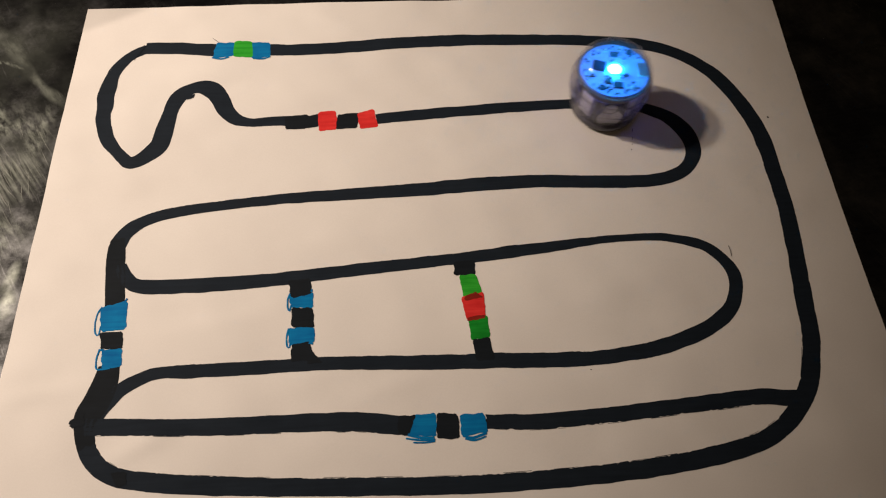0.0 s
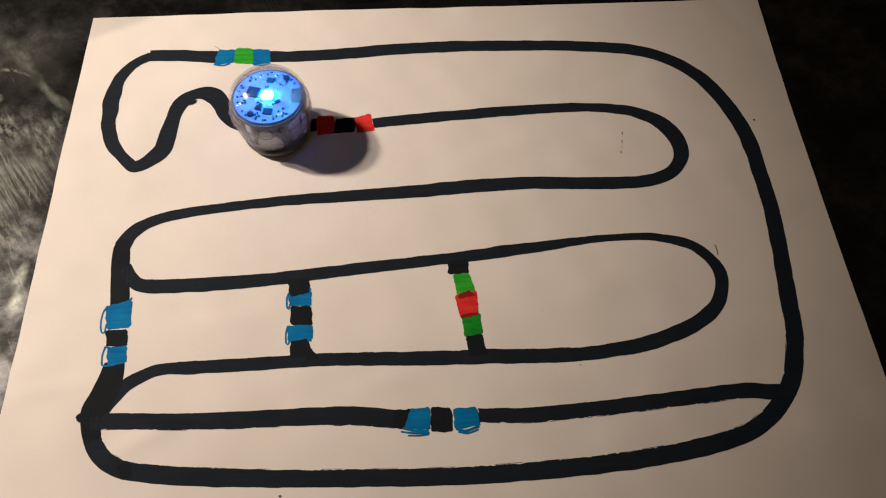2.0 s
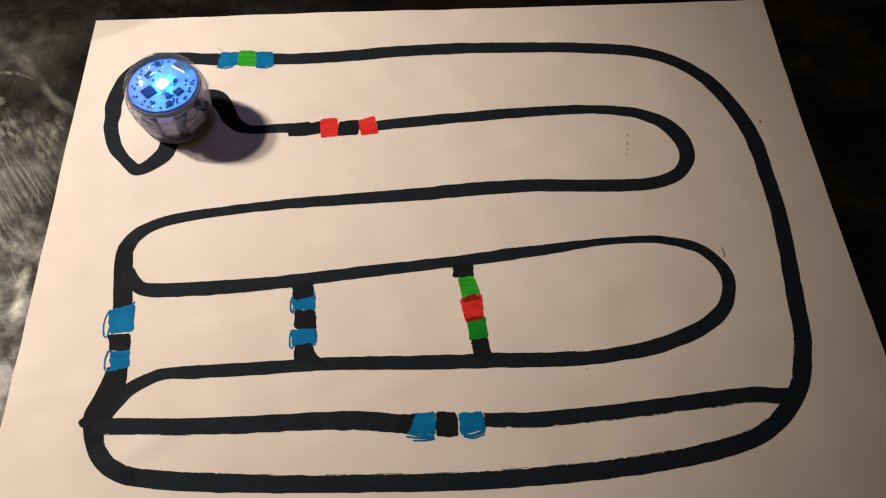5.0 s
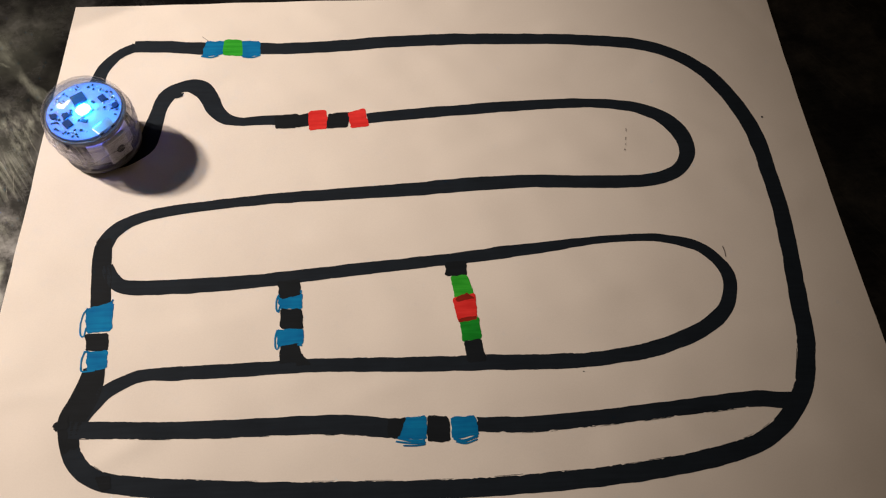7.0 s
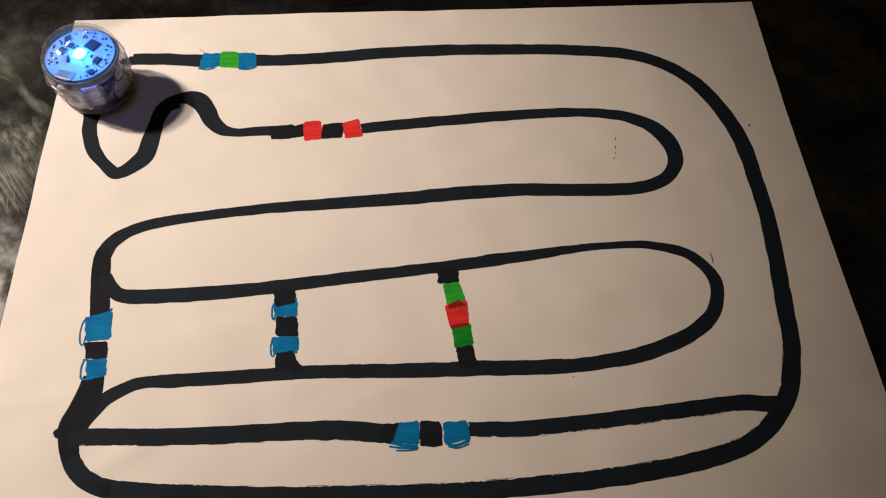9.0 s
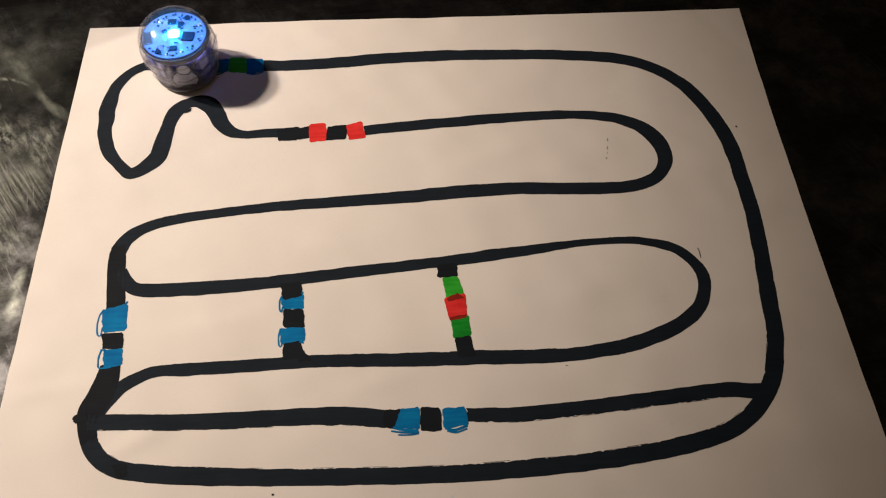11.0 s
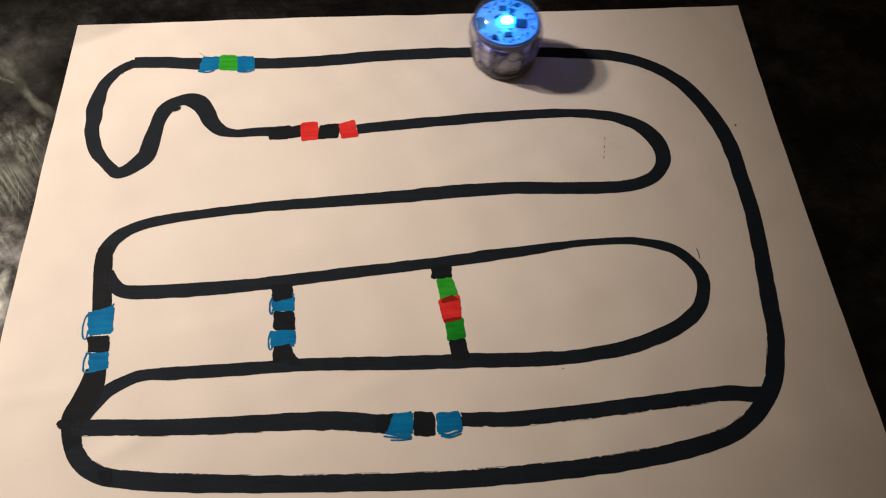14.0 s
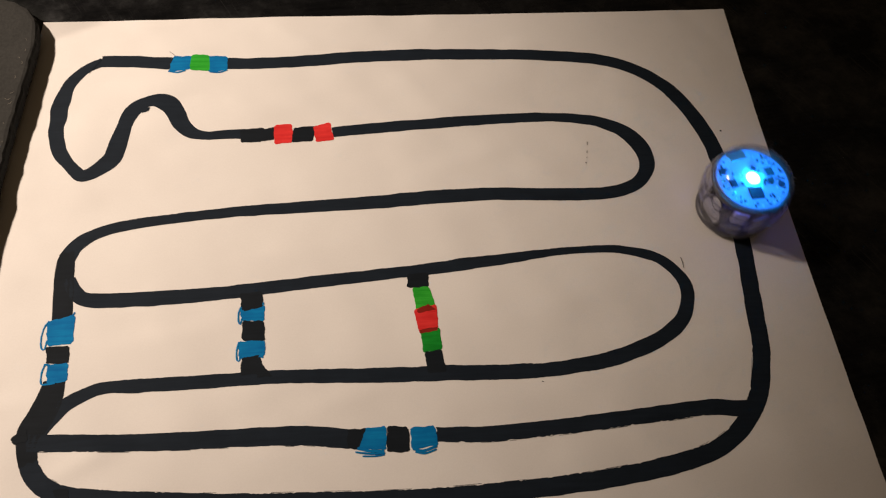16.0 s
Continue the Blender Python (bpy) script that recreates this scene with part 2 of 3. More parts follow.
# ---- table and floor ----
floor = tagged(part("floor", box(6, 6, 0.05, 0, -0.80), M_FLOOR), "dark wooden floor under the table", "floor", kind="structure")
table = tagged(new("table"), "dark lacquered wooden table with wiped smears and scratches", "table")
part("tabletop", box(1.5, 0.95, 0.03, 0.003, -0.03), M_TABLE, table)
for lx in (-0.68, 0.68):
    for ly in (-0.41, 0.41):
        part("leg", box(0.06, 0.06, 0.72, 0.004, 0.0), M_TABLE, table, at=pose(lx, ly, -0.75))

# ---- paper ----
HALF_W, TOP_Y, LOW_Y = 0.1397, 0.1080, -0.1079


def corner_lift(x, y):
    left = 1 - ((x + HALF_W) / 0.026 + (TOP_Y - y) / 0.013)
    right = 1 - ((HALF_W - x) / 0.019 + (TOP_Y - y) / 0.031)
    return 0.0026 * max(left, 0) + 0.0021 * max(right, 0)


CREASES = [(-0.103, -0.073, -0.086, -0.064, 0.0030, 0.00032), (-0.135, -0.052, -0.115, -0.050, 0.0028, 0.00027), (-0.090, -0.033, -0.058, -0.028, 0.0040, 0.00021),
           (-0.029, -0.056, -0.009, -0.051, 0.0036, 0.00021), (0.027, -0.032, 0.054, -0.025, 0.0050, 0.00021), (-0.047, 0.101, -0.029, 0.091, 0.0032, 0.00030),
           (0.059, -0.060, 0.072, -0.071, 0.0040, 0.00024), (-0.128, 0.010, -0.112, -0.006, 0.0034, 0.00024), (0.010, 0.030, 0.034, 0.036, 0.0045, 0.00021)]


def creased(x, y):
    z = 0.0
    for x0, y0, x1, y1, w, h in CREASES:
        dx, dy = x1 - x0, y1 - y0
        t = ((x - x0) * dx + (y - y0) * dy) / (dx * dx + dy * dy)
        gap = abs((x - x0) * dy - (y - y0) * dx) / math.hypot(dx, dy)
        z += h * math.exp(-(gap / w) ** 2) * math.exp(-(1.7 * (t - 0.5)) ** 4)
    return z


def paper_z(x, y):
    """Height of the sheet's upper face: nearly flat, softly wavy, two corners lifted along a crease."""
    z = 0.00030 + 0.00014 * math.sin(31 * x + 17 * y + 0.6) + 0.00012 * math.sin(-23 * x + 47 * y + 2.0)
    z += 0.00034 * noise.noise(Vector((x * 30, y * 36, 3.1))) + 0.00044 * noise.noise(Vector((x * 62 + y * 34, y * 78, 7.7)))
    return max(z, 0.00014) + creased(x, y) + corner_lift(x, y)


def sheet():
    nx, ny = 150, 116
    bm = bmesh.new()
    grid, edge = {}, {}
    for i in range(nx + 1):
        for j in range(ny + 1):
            x, y = -HALF_W + 2 * HALF_W * i / nx, LOW_Y + (TOP_Y - LOW_Y) * j / ny
            bow = math.sin(math.pi * (TOP_Y - y) / (TOP_Y - LOW_Y))
            x += 0.0007 * max(0, (-0.125 - x) / 0.0147) - 0.0010 * bow * max(0, (x - 0.125) / 0.0147)
            z, up = paper_z(x, y), corner_lift(x, y)
            x, y = x + 0.58 * up * (1 if x < 0 else -0.7), y - 1.04 * up
            grid[i, j] = bm.verts.new((x, y, z)), bm.verts.new((x, y, z - 0.00012))
            if i in (0, nx) or j in (0, ny):
                edge[i, j] = bm.verts.new((x, y, z)), bm.verts.new((x, y, z - 0.00012))
    for i in range(nx):
        for j in range(ny):
            q = [grid[i, j], grid[i + 1, j], grid[i + 1, j + 1], grid[i, j + 1]]
            bm.faces.new([v[0] for v in q])
            bm.faces.new([v[1] for v in reversed(q)])
    rim = [(i, 0) for i in range(nx)] + [(nx, j) for j in range(ny)] + [(i, ny) for i in range(nx, 0, -1)] + [(0, j) for j in range(ny, 0, -1)]
    for a, b in zip(rim, rim[1:] + rim[:1]):
        bm.faces.new([edge[a][0], edge[a][1], edge[b][1], edge[b][0]])
    return bm


paper = tagged(part("paper_sheet", sheet(), M_PAPER, smooth=True), "white paper sheet with a hand-drawn black marker track", "paper")

LAYER = [0]


def lift():
    LAYER[0] += 1
    return 0.00003 + 0.000002 * LAYER[0]


def spline(points, step=0.0007):
    """Evenly stepped points on a smooth curve through control points of any dimension."""
    p = [np.array(q, float) for q in points]
    p = [2 * p[0] - p[1]] + p + [2 * p[-1] - p[-2]]
    out = []
    for a, b, c, d in zip(p, p[1:], p[2:], p[3:]):
        n = max(2, int(np.linalg.norm((c - b)[:2]) / step))
        for k in range(n):
            t = k / n
            out.append(0.5 * (2 * b + (c - a) * t + (2 * a - 5 * b + 4 * c - d) * t * t + (3 * b - a - 3 * c + d) * t ** 3))
    out.append(p[-2])
    return out


def ribbon(points, dry=0.0, seed=0, ends=0.0006, wobble=0.00028):
    """A pen stroke of uneven width on the sheet; dry: how ragged its right-hand edge is."""
    pts = spline([(x / 1000, y / 1000, w / 1000) for x, y, w in points])
    z0, bm, rows, run = lift(), bmesh.new(), [], 0.0
    rng = random.Random(seed)
    for k, (x, y, w) in enumerate(pts):
        a, b = pts[max(k - 1, 0)], pts[min(k + 1, len(pts) - 1)]
        d = Vector((b[0] - a[0], b[1] - a[1])).normalized()
        n = Vector((-d.y, d.x))
        s = k * 0.0007
        lo = w / 2 + wobble * noise.noise(Vector((s * 180, seed, 0))) + 0.00010 * noise.noise(Vector((s * 900, seed, 2)))
        hi = w / 2 + wobble * noise.noise(Vector((s * 180, seed, 5))) + 0.00010 * noise.noise(Vector((s * 900, seed, 8)))
        if dry and noise.noise(Vector((s * 60, seed, 9))) > -0.15:
            lo -= 0.4 * dry * rng.random() ** 6
        row = []
        for f in (hi, hi * 0.5, 0, -lo * 0.5, -lo):
            shift = d * (rng.uniform(-ends, ends) if k in (0, len(pts) - 1) else 0)
            px, py = x + n.x * f + shift.x, y + n.y * f + shift.y
            row.append(bm.verts.new((px, py, paper_z(px, py) + z0)))
        rows.append(row)
    for a, b in zip(rows, rows[1:]):
        for i in range(4):
            bm.faces.new((a[i], a[i + 1], b[i + 1], b[i]))
    return bm


def fringe(points, seed):
    """Hair-thin broken lines where the nib ran dry along the stroke's right-hand edge."""
    pts = spline([(x / 1000, y / 1000, w / 1000) for x, y, w in points])
    z0, bm, rng, k = lift(), bmesh.new(), random.Random(seed), 4
    while k < len(pts) - 16:
        n, off, thin = rng.randint(3, 14), rng.uniform(-0.00008, 0.00012), rng.uniform(0.00008, 0.00016)
        row = []
        for q in range(k, k + n):
            a, b = pts[q - 1], pts[q + 1]
            d = Vector((b[0] - a[0], b[1] - a[1])).normalized()
            f = -(pts[q][2] / 2 + off)
            for g in (f, f - thin):
                x, y = pts[q][0] - d.y * g, pts[q][1] + d.x * g
                row.append(bm.verts.new((x, y, paper_z(x, y) + z0)))
        for q in range(0, len(row) - 2, 2):
            bm.faces.new((row[q], row[q + 1], row[q + 3], row[q + 2]))
        k += n + rng.randint(1, 22)
    return bm


def patch(corners, seed, grow=1.05, jitter=0.00011):
    """A coloured-in block: four corners in mm, with a ragged, slightly bulging outline."""
    rng = random.Random(seed)
    c = [Vector((corners[i] / 1000, corners[i + 1] / 1000)) for i in (0, 2, 4, 6)]
    mid = (c[0] + c[1] + c[2] + c[3]) / 4
    c = [mid + (q - mid) * grow for q in c]
    z0, bm, n = lift(), bmesh.new(), 12
    grid = []
    for j in range(n + 1):
        row = []
        for i in range(n + 1):
            u, v = i / n, j / n
            p = (c[0] * (1 - u) + c[1] * u) * (1 - v) + (c[3] * (1 - u) + c[2] * u) * v
            if i in (0, n):
                p.x += rng.uniform(-jitter, jitter) + 0.0004 * noise.noise(Vector((v * 3, seed * 1.7, i)))
            if j in (0, n):
                p.y += rng.uniform(-jitter, jitter) * 0.8 + 0.0004 * noise.noise(Vector((u * 3, seed * 2.3, j)))
            if i in (0, n) and j in (0, n):
                p = p.lerp(mid, 0.08)
            row.append(bm.verts.new((p.x, p.y, paper_z(p.x, p.y) + z0)))
        grid.append(row)
    for j in range(n):
        for i in range(n):
            bm.faces.new((grid[j + 1][i], grid[j + 1][i + 1], grid[j][i + 1], grid[j][i]))
    return bm


# centre lines of the track in mm on the sheet, with the stroke's width
LOOP = [(-112.5, 86, 4.2), (-118.3, 82.5, 4.4), (-121.2, 78.7, 4.9), (-123.4, 73.4, 5.0), (-124.3, 67.8, 6.2), (-124.8, 63.4, 6.5), (-124.3, 57.8, 5.8),
        (-124, 52.1, 5.4), (-121.4, 43.9, 5.2), (-118.1, 38.8, 4.6), (-114.3, 34.6, 4.4), (-111.2, 32.3, 4.9), (-106.1, 35.3, 6.1), (-102.3, 39.6, 6.8),
        (-101.3, 44.8, 6.9), (-100.4, 51.3, 5.9), (-99.2, 57.9, 6.0), (-96.4, 62.9, 6.0), (-92.3, 65.4, 5.2), (-88.2, 65.6, 6.4), (-84.7, 63.7, 7.5),
        (-81.7, 59.2, 6.8), (-79.0, 53.9, 6.0), (-75.6, 50.4, 5.0), (-70.1, 48.7, 3.9), (-64.6, 49.0, 4.0), (-57.7, 49.0, 4.6), (-54.0, 48.6, 5.2)]
TOPL = [ (-113.7, 86.2, 5.6), (-101.9, 85.8, 5.9), (-85.6, 84, 6.1) ]
TOP = [ (-65.9, 83.6, 5.8), (-51.4, 83.1, 5.8), (-29.4, 84.4, 5.9), (-11.6, 85.5, 5.9), (6.4, 86.1, 5.9), (24.3, 85.9, 5.8), (42.3, 85.3, 5.5), (60.3,
    84.2, 5.4), (73.7, 82.9, 5.7), (84.8, 80.6, 5.7), (95.3, 75.8, 5.7), (103.9, 68.6, 6), (110.6, 58.9, 6.2), (115.1, 48, 6.3), (118, 35.8, 6.3),
    (118.7, 20.7, 5.9), (118.8, 5.2, 5.8), (117.8, -9.4, 5.8), (116.1, -24.2, 5.8), (114.6, -38.3, 5.8) ]
RIGHT = [ (116.1, -24.2, 5.8), (114.6, -38.3, 5.7), (112.5, -48.8, 5.8), (108.7, -58.8, 5.7), (102.3, -67.3, 5.3), (94, -73.5, 5.3), (82.7, -77.5,
    5.4), (63.3, -80.8, 5.4), (42.9, -82.6, 5.4), (22.8, -83.5, 5.4), (-0.2, -83.8, 5.2), (-26.2, -83, 5.2), (-52.1, -81.9, 5.1), (-74.7, -80.3, 5.5),
    (-91, -78.6, 5.4), (-101, -76.3, 5.2), (-107.7, -71.1, 5.3), (-110.4, -64.9, 5.3), (-111.2, -60.2, 5.5) ]
REDR = [ (-24.4, 48.5, 4.4), (-8.4, 49.7, 5), (17.1, 51.4, 4.8), (38.6, 52.7, 4.6), (60.1, 52.6, 4.3), (72.8, 50.9, 4.8), (82.6, 46.9, 5.5), (89.3, 40,
    6.6), (91.5, 31.2, 5.9), (88.5, 23.9, 5), (82, 19.3, 5), (71, 17.3, 5.2), (52.8, 17.7, 5.2), (32.7, 18.6, 5.4), (14.5, 18.3, 5.7), (-9.6, 17.1, 5.4),
    (-33.3, 16.1, 4.7), (-56.8, 15.2, 4.2), (-76.1, 13.5, 3.9), (-91.4, 11.6, 4.2), (-102.1, 8.7, 4.4), (-108.4, 4.1, 5.2), (-111, -1.2, 6.1) ]
LEFT = [ (-110.9, 1.6, 4.3), (-110.8, -2.3, 5.8), (-110.3, -8.2, 6.2), (-109.2, -16.5, 6.4), (-108.2, -23.5, 6.3) ]
ROWC = [ (-108.7, -8.3, 3.7), (-106.1, -13.1, 4.4), (-101.7, -16.3, 5.0), (-91.8, -16.9, 5.3), (-73.6, -16.6, 5.2), (-55.3, -15.6, 4.8), (-36.8, -13.9,
    4.6), (-18.1, -12.4, 4.4), (0.8, -10.9, 4.2), (20, -9.1, 4.5), (39.4, -7.1, 3.8), (53.2, -5.5, 2.8), (68.9, -5.1, 2.9), (78.4, -6.4, 3.4), (87.4,
    -9.8, 3.9), (93.4, -17, 4.4), (94.3, -23.7, 4.6), (90.5, -32.3, 4.7), (81.9, -38.8, 5), (70.9, -43.1, 5.1), (61.4, -45.5, 5), (48.5, -47.2, 4.6) ]
ROWD = [ (61.4, -45.5, 5), (48.5, -47.2, 4.6), (34.2, -47.5, 5.0), (12.9, -47.0, 4.9), (-8.3, -46.5, 4.8), (-29.4, -45.7, 4.4), (-46.9, -45.4, 4.4),
    (-67.7, -45.9, 4.4), (-83.2, -46.0, 4.4), (-91.4, -46.1, 3.9), (-96.7, -47.7, 4.2), (-102, -50.8, 4.6), (-105.7, -55, 4.9), (-109, -60.5, 4.8) ]
LEFTLOW = [(-106.9, -43.4, 6.5), (-107.1, -47.0, 7.6), (-107.8, -51.2, 8.3), (-109.2, -55.4, 8.4), (-111, -59.4, 7.5), (-110.8, -64.4, 5.5), (-109.7, -67.8, 5.2)]
ROWE = [ (-111.2, -61.9, 5.1), (-86.3, -63.2, 5.1), (-66.3, -63.7, 5.3), (-49.6, -63.6, 5.5), (-32.8, -63.9, 5.9), (-21, -65.3, 5.9), (-14.6, -66.5,
    5.1) ]
ROWF = [ (7.5, -65.8, 4.4), (23.1, -66.5, 4.8), (42.1, -65.7, 4.8), (59.6, -64.6, 4.8), (77.4, -63.2, 4.9), (91.7, -62.1, 5), (106.5, -63.3, 5.1) ]
CODE_A = [("blue", -86, 87.7, -78.8, 87.7, -78.9, 81, -86.6, 79.8), ("blue", -72.8, 87.5, -65.3, 87.3, -64.6, 80.2, -71.5, 79.3), ("green", -79, 88.3, -72.4, 88.4, -71.2, 80, -78.8, 80.4)]
CODE_R = [("black", -57.6, 50.9, -49.1, 51.6, -49.6, 45.2, -57.2, 45.2), ("black", -50.1, 50.4, -45.4, 51.8, -45.2, 45.9, -49.9, 45.4), ("red", -45.4, 52.6, -39.1, 53, -38.5, 44.6, -45.1, 44),
          ("black", -38.1, 51.2, -30.3, 51.8, -31.0, 44.8, -38.8, 44.6), ("red", -30.8, 51.5, -24.9, 53.1, -23.4, 45, -30.1, 44.4)]
CODE_E = [("blue", -112.6, -23.4, -104.5, -21.6, -103.8, -31, -111.3, -31.6), ("black", -111.4, -31.9, -104.5, -31.9, -103.9, -37.7, -110.6, -37.6), ("blue", -110.1, -37.9, -103.8, -37.6, -103.3, -43.4, -109.1, -43.8)]
CODE_B = [("blue", -52.8, -21.7, -45.1, -20.9, -45, -26.5, -52.1, -26), ("black", -53.1, -16.4, -46.4, -15.8, -45.5, -21.4, -52, -22.8), ("black", -51.7, -26.3, -44.8, -26.7, -44.5, -33.3, -51.4, -32.8),
          ("blue", -52.7, -33.2, -44.3, -33.3, -44.3, -38.4, -51.9, -38.7), ("black", -51.4, -38.8, -45.5, -38.1, -44.3, -44.3, -51.3, -44.1)]
CODE_C = [("black", 1.4, -11.9, 8.3, -11.5, 8, -17, 1.3, -16.9), ("green", 2.8, -17.1, 8.3, -16.9, 9.9, -24.4, 3.7, -25.4), ("darkgreen", 4.5, -32.3, 10.9, -31.9, 11, -39.1, 5.2, -39.8),
          ("red", 2.9, -25, 10.3, -23.4, 10.3, -32.1, 4.4, -33.3), ("darkred", 3.7, -24.9, 7.8, -23.1, 10.2, -25.3, 4.2, -26.2), ("darkred", 4.4, -32.1, 10.3, -31.3, 10.3, -32.7, 4.6, -33.4),
          ("black", 5.5, -40, 10.9, -39.2, 12.1, -46.4, 6.6, -46.8)]
BLOTS = [("black", -101.3, -75.6, -97.3, -75.5, -96.4, -78.8, -99.2, -79.8), ("black", -18.6, -63, -13.2, -62.9, -15.4, -68.8, -18.6, -68.4), ("black", -116, -60.6, -112.5, -57.2, -111, -61.2, -114.9, -62),
         ("line", -94.6, 62.0, -91.6, 62.6, -92.0, 61.0, -94.6, 59.8), ("black", -46.2, -40.2, -45.0, -41.0, -41.4, -45.2, -46.2, -45.2)]
CODE_D = [("blue", -13.8, -63, -7.2, -62.5, -7.3, -69.5, -15.7, -68.7), ("black", -6.8, -62.5, -0.5, -63.2, -0.5, -70.3, -7.1, -70.1), ("blue", 0.1, -63.3, 7.5, -63.4, 8, -69.1, 0.3, -69.7)]
STROKES = [(LOOP, 0.0), (TOPL, 0.0), (TOP, 0.0003), (RIGHT, 0.0007), (REDR, 0.0002), (ROWC, 0.0), (LEFT, 0.0), (ROWD, 0.0003),
           (LEFTLOW, 0.0003), (ROWE, 0.0006), (ROWF, 0.0008)]
for k, (line, dry) in enumerate(STROKES):
    part("track_line", ribbon(line, dry, k + 1, wobble=0.0004 if k == 0 else 0.00026), INK["black" if line in (LEFT, LEFTLOW) else "line"], paper, "thick black marker line")
    if dry >= 0.0006:
        part("dry_fringe", fringe(line, k + 50), INK["line"], paper, "broken hairlines of a drying marker")
for k, code in enumerate((CODE_A, CODE_R, CODE_E, CODE_B, CODE_C, CODE_D, BLOTS)):
    for j, (tone, *corners) in enumerate(code):
        part("colour_patch" if k < 6 else "ink_blot", patch(corners, 20 * k + j, 1.0 if tone in ("line", "darkred") else 1.03), INK[tone], paper, ({"darkred": "overlapping dark red", "line": "black", "darkgreen": "dark green"}.get(tone, tone)) + " marker block on the track")
# thin scribbled loops beside the blue blocks
SCRIBBLES = [
    [(-112.2, -23.2, 0.5), (-113.3, -25.5, 0.45), (-113.6, -29.0, 0.4), (-112.9, -32.3, 0.45), (-111.9, -32.6, 0.4), (-111.7, -29.8, 0.4)],
    [(-110.6, -37.6, 0.5), (-111.2, -40.5, 0.45), (-110.7, -43.9, 0.5), (-109.3, -44.2, 0.5), (-106.5, -43.9, 0.5)],
    [(-111.0, -37.8, 0.6), (-109.3, -37.9, 0.6)],
    [(-105.2, -21.9, 0.7), (-104.6, -20.6, 0.5)],
    [(-52.5, -21.2, 0.6), (-53.2, -23.0, 0.5), (-53.1, -26.2, 0.5), (-52.4, -27.4, 0.5), (-52.1, -25.4, 0.5)],
    [(-45.6, -20.9, 0.6), (-45.5, -19.9, 0.4)],
    [(-52.4, -33.3, 0.6), (-53.0, -36.0, 0.5), (-52.7, -39.3, 0.5), (-51.9, -39.4, 0.5), (-51.8, -37.8, 0.5)],
    [(-46.0, -38.4, 0.6), (-44.6, -38.9, 0.5)],
    [(-15.8, -68.6, 0.8), (-12, -69.6, 0.8), (-7.9, -69.8, 0.7)],
    [(-16.3, -69.7, 0.5), (-12, -70.4, 0.6), (-7.7, -70.4, 0.5)],
    [(-14.2, -71.0, 0.4), (-10.5, -71.2, 0.45), (-7.8, -70.9, 0.4)],
    [(0.5, -69.6, 0.8), (3.6, -70.4, 0.8), (7.8, -69.2, 0.7)],
    [(1.2, -70.6, 0.5), (4.0, -71.2, 0.5), (7.5, -70.2, 0.45)],
    [(-87.0, 80.2, 0.8), (-83.5, 79.4, 0.7), (-80.5, 80.4, 0.6)],
    [(-71.2, 79.4, 0.6), (-67.5, 79.1, 0.6), (-64.6, 80.2, 0.6)],
]
for k, s in enumerate(SCRIBBLES):
    part("scribble", ribbon(s, 0, 60 + k, 0.0001, 0.0001), INK["blue"], paper, "thin blue marker scribble")
MARKS = [[(-87.6, 90.2, 0.16), (-86.2, 89.0, 0.2), (-84.8, 87.6, 0.18)], [(95.0, -9.6, 0.3), (95.3, -11.5, 0.35), (95.2, -13.6, 0.25)],
         [(70.6, 40.4, 0.2), (70.4, 39.0, 0.2)], [(69.9, 36.4, 0.2), (69.6, 35.2, 0.24)], [(69.4, 33.6, 0.2), (69.2, 33.0, 0.2)],
         [(68.7, 31.3, 0.4), (68.6, 30.8, 0.4)], [(122.4, 43.9, 0.7), (123.0, 43.9, 0.7)], [(41.5, -51.1, 0.28), (42.0, -51.2, 0.2)],
         [(-52.6, -86.9, 0.5), (-52.0, -86.9, 0.5)], [(-117.2, 80.6, 0.8), (-113.6, 87.6, 0.9)]]
for k, s in enumerate(MARKS):
    part("pen_mark", ribbon(s, 0, 80 + k, 0.0001, 0.00008), INK["line"] if k > 5 else M_PENCIL, paper)


# ---- rubbing marks on the lacquer ----
def scratch(x, y, run, w, a, z):
    """One fine bent rubbing mark, pointed at both ends."""
    bm, prev = bmesh.new(), None
    for q in range(7):
        t = q / 6 - 0.5
        b = a + 0.10 * t
        px, py = x + run * t * math.cos(b), y + run * t * math.sin(b)
        f = w * (1 - 3.2 * t * t)
        pair = [bm.verts.new((px - math.sin(b) * g * f, py + math.cos(b) * g * f, z)) for g in (0.5, -0.5)]
        if prev:
            bm.faces.new((prev[0], prev[1], pair[1], pair[0]))
        prev = pair
    return bm


M_RUB = rub_material("rubbed_lacquer", 0.26, 0.8)
rng = random.Random(31)
for sx, sy, n in ((-0.150, 0.028, 34), (-0.156, 0.018, 16), (-0.161, 0.034, 12), (-0.145, 0.042, 8)):
    for k in range(n):
        part("scratch", scratch(sx + rng.uniform(-0.009, 0.009), sy + rng.uniform(-0.008, 0.008), 0.013 * rng.uniform(0.3, 1.1), rng.uniform(0.00010, 0.00026),
                                radians(rng.gauss(-58, 7)), 0.00014 + 0.000001 * k), M_RUB, table)
part("scratch", scratch(-0.1575, 0.0348, 0.021, 0.0007, radians(-54), 0.00019), M_RUB, table, "bright long scratch")
part("scratch", scratch(-0.1545, 0.0215, 0.014, 0.0006, radians(-56), 0.00019), M_RUB, table, "bright long scratch")

# ---- robot ----
def mmv(v):
    return v / 1000


